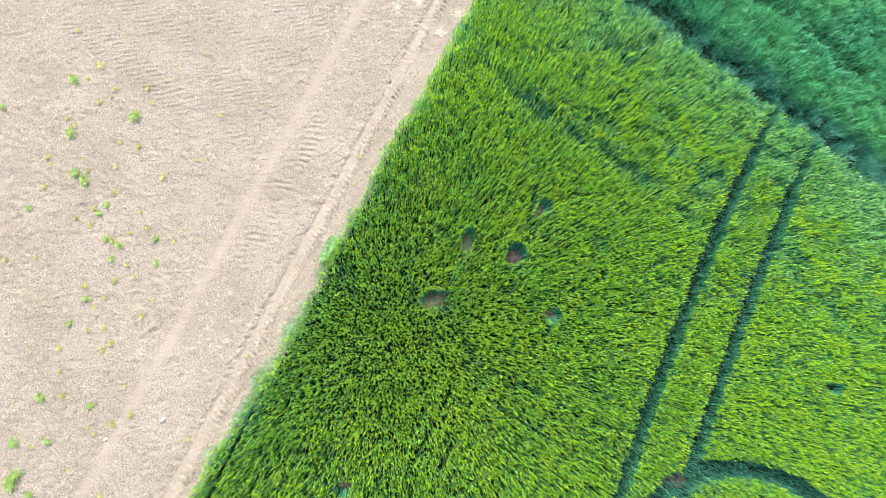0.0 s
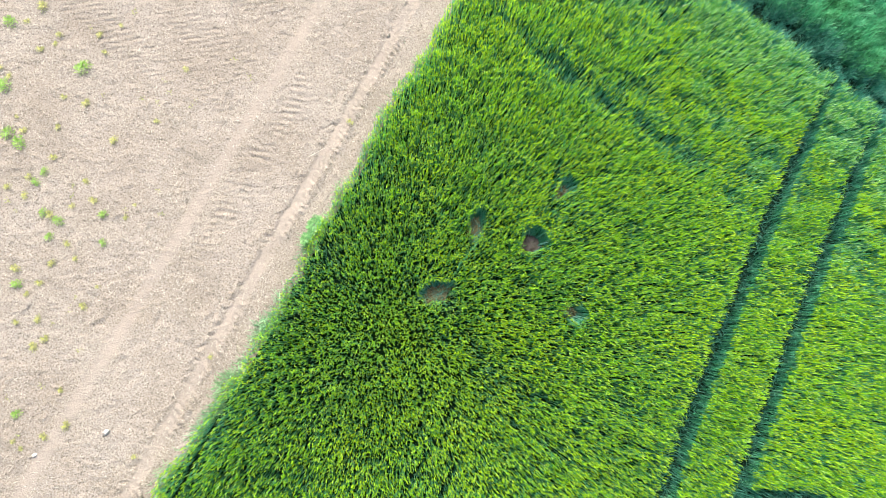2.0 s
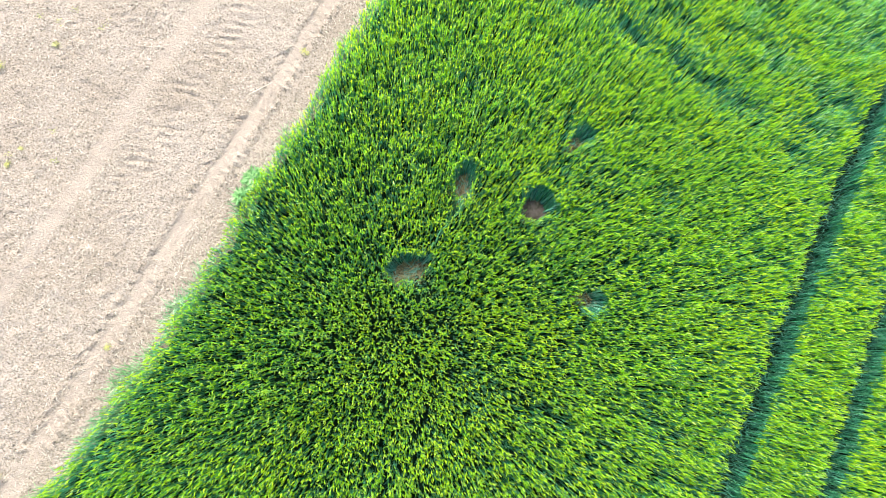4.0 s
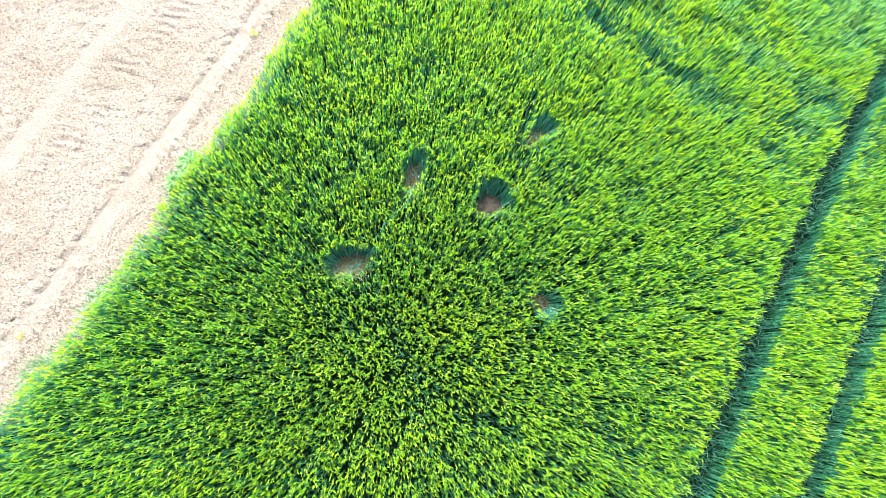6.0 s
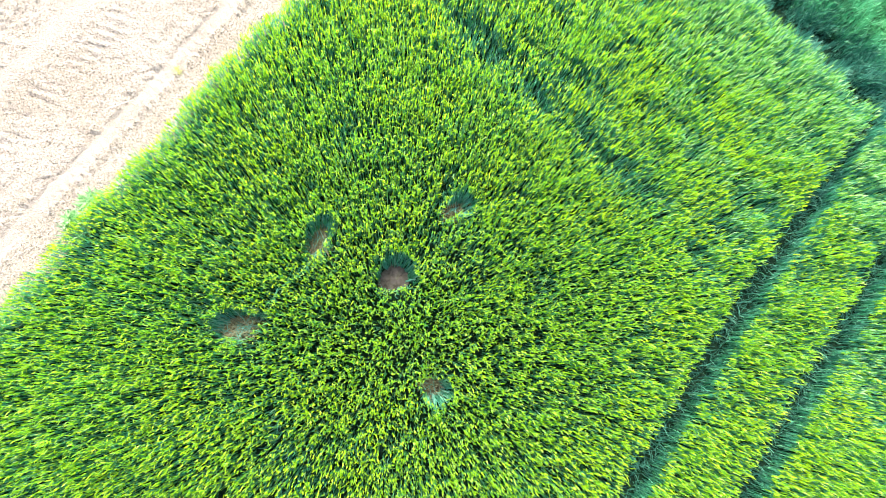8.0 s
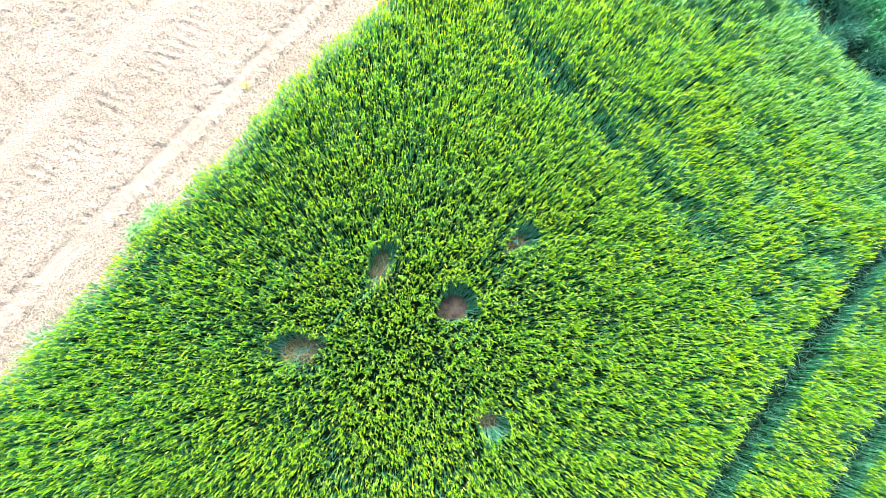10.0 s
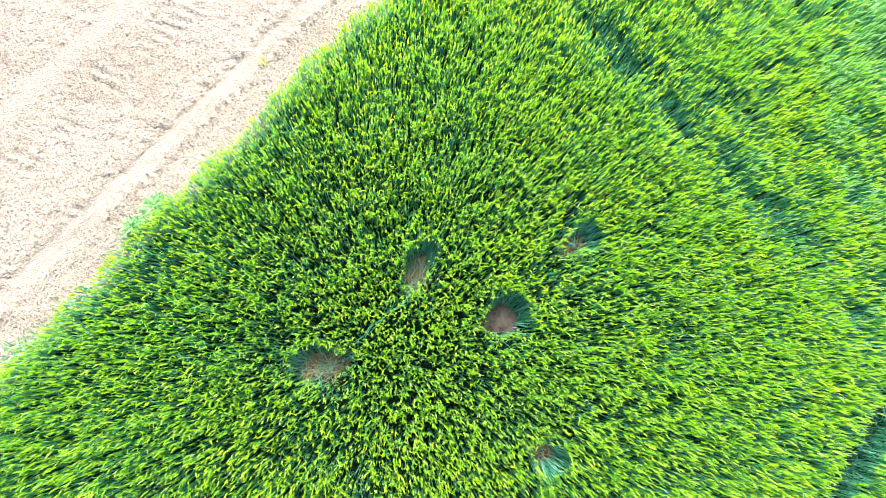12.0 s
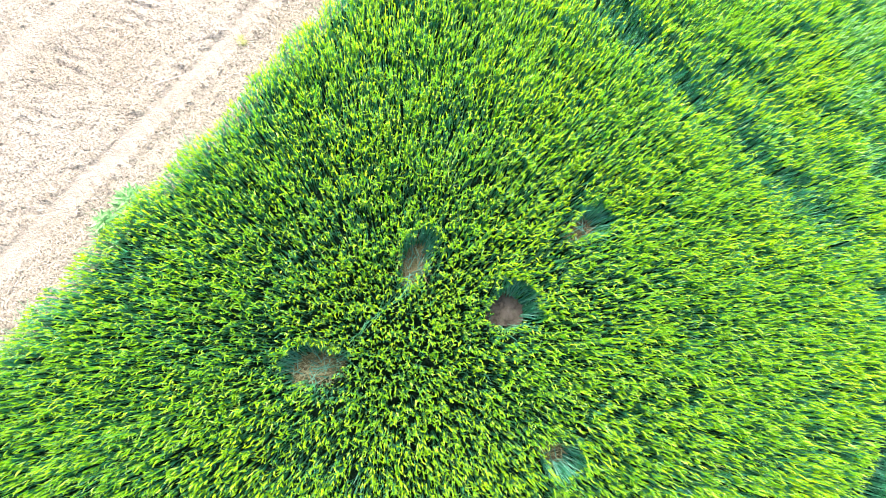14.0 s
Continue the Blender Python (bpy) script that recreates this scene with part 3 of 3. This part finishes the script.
def hollow(h, straw, dome, label):
    top = tagged(new("trampled_hollow"), label, "hollow", group="hollows in the barley")
    top.location = (h[0], h[1], 0)
    c, s = math.cos(radians(h[4])), math.sin(radians(h[4]))
    rings, spokes = 10, 40
    verts, faces = [(0, 0, 0.02 + dome)], []
    for i in range(1, rings + 1):
        for j in range(spokes):
            a, r = 2 * math.pi * j / spokes, i / rings
            wave = 1 + 0.10 * math.sin(3 * a + h[0] * 5) + 0.06 * math.sin(5 * a + h[1] * 3)
            u, v = math.cos(a) * h[2] * r * wave * 1.15, math.sin(a) * h[3] * r * wave * 1.15
            lump = 0.018 * (noise.noise(Vector((u * 9 + h[0], v * 9, 0.3)))) + 0.01 * noise.noise(Vector((u * 30, v * 30 + h[1], 1.3)))
            verts.append((u * c - v * s, u * s + v * c, 0.012 + dome * (1 - r * r) ** 1.5 * max(0, 1 - r * 0.2) + lump * (1 - r) + 0.004))
    tris = [(0, 1 + j, 1 + (j + 1) % spokes) for j in range(spokes)]
    quads = []
    for i in range(rings - 1):
        for j in range(spokes):
            a, b = 1 + i * spokes + j, 1 + i * spokes + (j + 1) % spokes
            quads.append((a, a + spokes, b + spokes, b))
    floor = mesh_object("bare_soil", np.array(verts), [np.array(tris), np.array(quads)], BROWN_SOIL if straw else BED_SOIL, top)
    floor.data.polygons.foreach_set("use_smooth", np.ones(len(floor.data.polygons), dtype=bool))
    if straw:
        loose_stems(straw, 0, 0, h, BENT, "flattened_straw", top, 0.02 + dome * 0.6, 0.34)
        loose_stems(straw // 10, 0, 0, h, RIM, "lodged_litter", top, 0.06, 0.40)
    n = int((480 if straw != 60 else 160) * (h[2] + h[3]))
    a = rng.uniform(-math.pi, math.pi, n)
    # most stand on the side to which the stalks were pushed
    way = np.cos(a + radians(h[4] - h[5]))
    spread = rng.uniform(0, 1, n) < 0.12 + 0.88 * smooth(-0.1, 0.6, way)
    a, way, n = a[spread], way[spread], int(spread.sum())
    r = rng.uniform(0.85, 1.30, n)
    u, v = np.cos(a) * h[2] * r, np.sin(a) * h[3] * r
    at = np.stack([u * c - v * s, u * s + v * c, np.zeros(n)], 1)
    head = np.arctan2(at[:, 1], at[:, 0]) + rng.normal(0, 0.3, n)
    rim = joined("stalk_rim", [blades(at, head, 0.08 + 0.36 * smooth(-0.1, 0.8, way) * rng.uniform(0.6, 1.2, n), rng.uniform(0.0, 0.35, n),
                                 rng.uniform(0.36, 0.58, n), rng.uniform(0.008, 0.014, n), rows=2, slim=0.9)], RIM, top)
    tagged(rim, kind="stuff")


# the grey-brown earth dome is added in place of a lying deer
hollow(HOLLOWS[0], 0, 0.05, "oval hollow ringed by blue-green stalks, a grey-brown earth dome standing in for a deer")
for h in HOLLOWS[1:3]:
    hollow(h, 420, 0.0, "hollow of flattened brown straw among standing barley")
for h in HOLLOWS[3:5]:
    hollow(h, 110, 0.0, "small narrow hollow with a dark bottom in the barley")
hollow(HOLLOWS[7], 0, 0.0, "bare brown patch where the ruts meet the turning track")
for h in HOLLOWS[5:7]:
    hollow(h, 60, 0.0, "small shaded gap pressed into the barley")


# ---- stubble: straw, clods, weeds ----
def straw_litter():
    x, y = scatter(-15.8, -2.9, -10.8, 11.3, 400)
    keep = (x < edge_x(y) + 0.25) & (rng.uniform(0, 1, len(x)) < 0.20 + 0.8 * smooth(0.35, 0.8, lattice(x, y, 0.6, 51)))
    keep &= (np.abs(x + 3.86) > 0.15) | (rng.uniform(0, 1, len(x)) < 0.35)
    keep &= (np.abs(x + 6.05) > 0.15) | (rng.uniform(0, 1, len(x)) < 0.35)
    x, y = x[keep], y[keep]
    n = len(x)
    at = np.stack([x, y, ground_height(x, y) + rng.uniform(0.002, 0.02, n)], 1)
    joined("straw", [blades(at, rng.uniform(-math.pi, math.pi, n), rng.uniform(1.35, 1.62, n), rng.uniform(-0.1, 0.2, n), rng.uniform(0.03, 0.13, n),
                            rng.uniform(0.005, 0.011, n), rows=2, slim=0.9)], STRAW, tagged(new("straw_litter"), "short pale chopped straw scattered over the soil", "straw", kind="stuff"))


def clods():
    x, y = scatter(-15.8, -2.9, -10.8, 11.3, 170)
    keep = (x < edge_x(y) + 0.1) & (np.abs(x + 3.86) > 0.18) & (np.abs(x + 6.05) > 0.18)
    x, y = x[keep], y[keep]
    n = len(x)
    shape = np.array([(1, 0, 0), (0.2, 1, 0.1), (-0.9, 0.3, 0), (-0.1, -1, 0.05), (0.1, 0, 0.8), (-0.5, -0.6, 0.3)])
    size = rng.uniform(0.010, 0.028, n) * rng.uniform(0.6, 1.4, n)
    turn = rng.uniform(-math.pi, math.pi, n)
    p = shape[None] * size[:, None, None] * rng.uniform(0.6, 1.3, (n, 6, 1))
    v = np.stack([p[..., 0] * np.cos(turn)[:, None] - p[..., 1] * np.sin(turn)[:, None],
                  p[..., 0] * np.sin(turn)[:, None] + p[..., 1] * np.cos(turn)[:, None], p[..., 2]], 2)
    v += np.stack([x, y, ground_height(x, y) - 0.003], 1)[:, None, :]
    first = (np.arange(n) * 6)[:, None]
    tris = [first + np.array([t]) for t in ((0, 1, 4), (1, 2, 4), (2, 5, 4), (2, 3, 5), (3, 0, 4), (3, 4, 5))]
    mesh_object("crumbs", v.reshape(-1, 3), tris, DRY_SOIL, tagged(new("soil_clods"), "small dry crumbs of pale brown soil", "soil", kind="stuff"))


def weed(bushy, yellow, label, leaf):
    """A low weed about one metre across, to be scaled: a bush of small leaves, some with yellow heads."""
    top = tagged(new("weed"), label, "weed", group="weeds on the stubble")
    n = bushy
    r, a = rng.uniform(0, 1, n) ** 0.7 * 0.50 * (0.6 + 0.6 * rng.uniform(0, 1, n)), rng.uniform(-math.pi, math.pi, n)
    at = np.stack([r * np.cos(a), r * np.sin(a) * 0.8, np.maximum(0, rng.uniform(0.0, 0.55, n) * (1 - r * 1.6)) + 0.02], 1)
    joined("foliage", [blades(at, a + rng.normal(0, 0.7, n), rng.uniform(0.2, 1.2, n), rng.uniform(0.3, 1.2, n), rng.uniform(0.16, 0.34, n),
                              rng.uniform(0.03, 0.07, n), rows=3, fold=0.5, slim=0.3)], leaf, top)
    m = 9
    stems = np.stack([rng.normal(0, 0.05, m), rng.normal(0, 0.05, m), np.zeros(m)], 1)
    joined("stems", [blades(stems, rng.uniform(-3.1, 3.1, m), rng.uniform(0.1, 0.7, m), rng.uniform(0, 0.4, m), rng.uniform(0.35, 0.55, m),
                            np.full(m, 0.02), rows=2, slim=1.0)], leaf, top)
    if yellow:
        spots = at[rng.integers(0, n, yellow)] + np.array([0, 0, 0.18])
        tagged(joined("flower_heads", [blades(spots, rng.uniform(-3.1, 3.1, yellow), rng.uniform(0.6, 1.3, yellow), rng.uniform(0.2, 0.6, yellow),
                                              rng.uniform(0.08, 0.14, yellow), rng.uniform(0.06, 0.10, yellow), rows=2, slim=0.8)], FLOWER, top), "small yellow flower heads", kind="stuff")
    return top


straw_litter()
clods()
GREEN_WEEDS = [(-12.68, 1.58, 0.34), (-10.44, 1.39, 0.40), (-11.85, 0.05, 0.36), (-14.07, -0.18, 0.24), (-11.07, -1.00, 0.34), (-10.70, -1.08, 0.36), (-11.67, -2.54, 0.23),
               (-9.76, -1.43, 0.23), (-9.80, -1.76, 0.22), (-7.94, -1.71, 0.23), (-9.22, -2.35, 0.22), (-8.79, -2.35, 0.27), (-8.76, -2.79, 0.22), (-7.56, -2.33, 0.20),
               (-8.79, -4.14, 0.26), (-8.85, -4.98, 0.22), (-8.43, -7.13, 0.30), (-7.09, -6.75, 0.24), (-8.42, -8.49, 0.32), (-7.64, -8.09, 0.23), (-7.91, -9.23, 0.38),
               (-7.91, -9.50, 0.40), (-7.32, -9.53, 0.24)]
DULL_WEEDS = [(-13.45, 3.05, 0.17), (-12.35, 1.80, 0.15), (-12.24, 2.35, 0.26), (-11.45, 1.87, 0.16), (-10.57, 2.38, 0.17), (-10.24, 2.88, 0.12), (-11.64, 1.31, 0.17),
              (-11.41, 1.62, 0.12), (-10.21, 2.02, 0.15), (-12.19, 0.38, 0.15), (-11.88, 0.31, 0.16), (-10.43, 0.48, 0.15), (-9.87, 0.60, 0.20), (-8.18, 2.63, 0.16),
              (-12.03, -0.94, 0.15), (-11.84, -1.09, 0.12), (-11.13, -0.53, 0.10), (-10.80, -0.76, 0.17), (-10.12, -0.29, 0.15), (-8.08, 1.02, 0.14), (-8.73, 0.07, 0.20),
              (-11.66, -1.76, 0.18), (-9.78, -1.01, 0.17), (-10.03, -1.73, 0.16), (-8.76, -1.18, 0.15), (-10.32, -2.19, 0.15), (-9.83, -2.18, 0.18), (-8.33, -1.51, 0.18),
              (-8.71, -1.88, 0.14), (-9.06, -2.32, 0.20), (-7.39, -1.15, 0.10), (-7.41, -1.53, 0.13), (-8.29, -2.75, 0.16), (-10.71, -3.75, 0.13), (-11.46, -4.17, 0.16),
              (-9.03, -3.84, 0.20), (-8.34, -3.34, 0.18), (-7.92, -2.98, 0.14), (-8.34, -3.88, 0.16), (-8.46, -4.25, 0.13), (-7.13, -3.91, 0.18), (-7.09, -3.35, 0.11),
              (-7.88, -4.65, 0.17), (-8.30, -4.93, 0.14), (-7.50, -4.97, 0.18), (-7.63, -5.25, 0.20), (-8.72, -5.72, 0.17), (-8.36, -6.30, 0.14), (-6.51, -5.84, 0.14),
              (-7.96, -6.83, 0.18), (-5.97, -6.49, 0.19), (-6.27, -6.93, 0.18), (-6.82, -7.33, 0.12), (-6.58, -7.38, 0.12), (-7.93, -8.41, 0.15), (-5.57, -8.76, 0.16),
              (-6.69, -8.54, 0.12), (-4.18, -6.43, 0.13), (-3.79, -3.60, 0.13), (-3.69, 3.45, 0.17)]
green = weed(120, 0, "bushy bright green weed on dry stubble soil", WEED)
gold = weed(90, 16, "small dull olive weed with yellowish heads on stubble", OLIVE)
for source, places, spread in ((green, GREEN_WEEDS, 1.0), (gold, DULL_WEEDS, 1.25)):
    for i, (wx, wy, size) in enumerate(places):
        wide = size * spread
        copy_thing(source, Matrix.Translation((wx, wy, 0.0)) @ pose(0, 0, 0, 0, 0, 67 * i) @ Matrix.Diagonal((wide, wide * 0.85, size * 0.8, 1)))
for first in (green, gold):
    for o in (*first.children, first):
        bpy.data.objects.remove(o)


def seedlings():
    """Scattered yellowish seedlings too small to count."""
    x, y = scatter(-15.5, -6.6, -10.5, 4.5, 1.0)
    keep = lattice(x, y, 1.6, 61) > 0.45
    x, y = x[keep], y[keep]
    k = 12
    bx, by = np.repeat(x, k) + rng.normal(0, 0.035, len(x) * k), np.repeat(y, k) + rng.normal(0, 0.035, len(x) * k)
    n = len(bx)
    at = np.stack([bx, by, np.zeros(n)], 1)
    joined("shoots", [blades(at, rng.uniform(-3.1, 3.1, n), rng.uniform(0.3, 1.2, n), rng.uniform(0, 0.6, n), rng.uniform(0.03, 0.07, n),
                             rng.uniform(0.010, 0.018, n), rows=2, slim=0.7)], OLIVE, tagged(new("seedlings"), "tiny dull olive seedlings dotted over the stubble", "seedlings", kind="stuff"))


def fringe():
    """Grey-green grass in tufts along the barley's edge, leaning out over the stubble."""
    x, y = scatter(-3.7, -2.4, -10.5, 11.5, 800)
    d = x - edge_x(y)
    tuft = smooth(0.35, 0.65, lattice(y, y * 0, 0.7, 71)) * (0.35 + 0.65 * smooth(-7.5, -5.0, y) * (1 - smooth(0.8, 2.2, y)))
    tuft = np.maximum(tuft, 0.8 * (1 - smooth(0.2, 0.6, np.abs(y - 0.1))))
    keep = (d > -0.03 - 0.17 * tuft * smooth(0.2, 0.6, lattice(x, y, 0.3, 64))) & (d < 0.08 + 0.28 * tuft) & (rng.uniform(0, 1, len(x)) < 0.28 + 0.6 * tuft)
    x, y, tuft = x[keep], y[keep], tuft[keep]
    n = len(x)
    at = np.stack([x, y, np.zeros(n)], 1)
    joined("grass", [blades(at, rng.normal(math.pi, 1.4, n), rng.uniform(0.05, 0.5, n), rng.uniform(0.3, 1.5, n), rng.uniform(0.14, 0.30, n) * (0.7 + 0.6 * tuft),
                            rng.uniform(0.007, 0.015, n), rows=3, slim=0.7)], FRINGE, tagged(new("edge_grass"), "grey-green wild grass in tufts fringing the barley", "grass", kind="stuff"))


def edge_weed(px, py, size):
    top = tagged(new("edge_bush"), "leafy light green weed at the barley's edge", "weed", group="weeds at the field edge")
    n = 260
    r, a = np.sqrt(rng.uniform(0, 1, n)) * size, rng.uniform(-math.pi, math.pi, n)
    at = np.stack([r * np.cos(a) * 0.7, r * np.sin(a), rng.uniform(0.05, 0.38, n) * (1 - 0.5 * r / size)], 1)
    joined("foliage", [blades(at, a + rng.normal(0, 0.8, n), rng.uniform(0.3, 1.2, n), rng.uniform(0.3, 1.0, n), rng.uniform(0.06, 0.13, n),
                              rng.uniform(0.02, 0.04, n), rows=3, fold=0.4, slim=0.3)], BUSH, top)
    m = 14
    at = np.stack([rng.normal(0, size * 0.3, m), rng.normal(0, size * 0.3, m), np.zeros(m)], 1)
    joined("stems", [blades(at, rng.uniform(-3.1, 3.1, m), rng.uniform(0.0, 0.5, m), rng.uniform(0, 0.3, m), rng.uniform(0.25, 0.40, m),
                            np.full(m, 0.008), rows=2, slim=1.0)], BUSH, top)
    top.location = (px, py, 0)


seedlings()
fringe()
edge_weed(-3.12, 0.50, 0.24)
edge_weed(-3.14, 0.08, 0.15)


# ---- single things on the stubble ----
BLEACHED = leaf_material("bleached_straw", [(0.0, (0.36, 0.31, 0.24)), (0.5, (0.50, 0.45, 0.37)), (1.0, (0.62, 0.58, 0.50))], (0.48, 0.43, 0.35), 0.7, 0.1)
STONE = soil_material("pale_stone", (0.34, 0.31, 0.27), (0.42, 0.39, 0.34), (0.50, 0.47, 0.42), 4.0, 30.0, 0.3)


def straw_heap(px, py, wide, count):
    top = tagged(new("straw_heap"), "small loose heap of bleached straw on the soil", "straw heap", group="straw heaps by the barley")
    a, r = rng.uniform(-math.pi, math.pi, count), np.abs(rng.normal(0, wide, count))
    at = np.stack([r * np.cos(a), r * np.sin(a), rng.uniform(0.005, 0.05, count) * np.exp(-r / wide)], 1)
    stems = joined("straw", [blades(at, rng.uniform(-math.pi, math.pi, count), rng.uniform(1.25, 1.6, count), rng.uniform(-0.1, 0.3, count), rng.uniform(0.10, 0.28, count),
                                    rng.uniform(0.006, 0.012, count), rows=2, fold=0.5, slim=0.9)], BLEACHED, top)
    tagged(stems, kind="stuff")
    top.location = (px, py, float(ground_height(np.array([px]), np.array([py]))[0]))


def lump(name, label, category, px, py, size, flat, mat, seed):
    """An uneven rounded stone or clod."""
    bm = bmesh.new()
    bmesh.ops.create_icosphere(bm, subdivisions=3, radius=1.0)
    for v in bm.verts:
        k = 1 + 0.30 * noise.noise(v.co * 1.3 + Vector((seed, 0, 0))) + 0.12 * noise.noise(v.co * 4 + Vector((0, seed, 0)))
        v.co = Vector((v.co.x * size * k, v.co.y * size * 0.75 * k, (v.co.z * k + 0.55) * size * flat))
    me = bpy.data.meshes.new(name)
    bm.to_mesh(me)
    bm.free()
    me.materials.append(mat)
    for p in me.polygons:
        p.use_smooth = True
    ob = tagged(new(name, me), label, category)
    ob.location = (px, py, float(ground_height(np.array([px]), np.array([py]))[0]) - 0.01)
    ob.rotation_euler = (0, 0, seed)


straw_heap(-3.27, 8.55, 0.10, 110)
straw_heap(-4.95, 8.70, 0.16, 120)
straw_heap(-3.05, 9.45, 0.12, 70)
straw_heap(-4.40, 9.20, 0.10, 50)
lump("stone", "pale rounded field stone lying on the stubble", "stone", -5.05, -6.22, 0.07, 0.6, STONE, 1.7)
lump("stone", "pale rounded field stone lying on the stubble", "stone", -6.22, -7.38, 0.06, 0.6, STONE, 4.1)
lump("soil_clod", "brown clod of earth at the rim of a tyre track", "clod", -4.00, 6.20, 0.09, 0.45, DRY_SOIL, 2.3)

stem = tagged(new("loose_straw"), "single long dry straw across the tyre track", "straw")
joined("stem", [blades(np.array([[-0.17, -0.27, 0.03]]), np.array([1.02]), np.array([1.52]), np.array([0.05]), np.array([0.55]), np.array([0.014]), rows=3, fold=0.6, slim=0.9)], BLEACHED, stem)
stem.location = (-4.02, 2.32, 0.0)


def bent_stalks(x0, y0, x1, y1, count):
    """Stalks pushed over along a narrow passage between two hollows."""
    u = rng.uniform(0, 1, count)
    at = np.stack([x0 + (x1 - x0) * u + rng.normal(0, 0.03, count), y0 + (y1 - y0) * u, rng.uniform(0.30, 0.46, count)], 1)
    way = math.atan2(y1 - y0, x1 - x0)
    joined("bent_stalks", [blades(at, way + rng.normal(0, 0.22, count), rng.uniform(1.0, 1.5, count), rng.uniform(0, 0.3, count), rng.uniform(0.22, 0.42, count),
                                  rng.uniform(0.007, 0.012, count), rows=2, slim=0.9)], STALK, field)


bent_stalks(0.66, 0.80, 0.76, 2.05, 22)
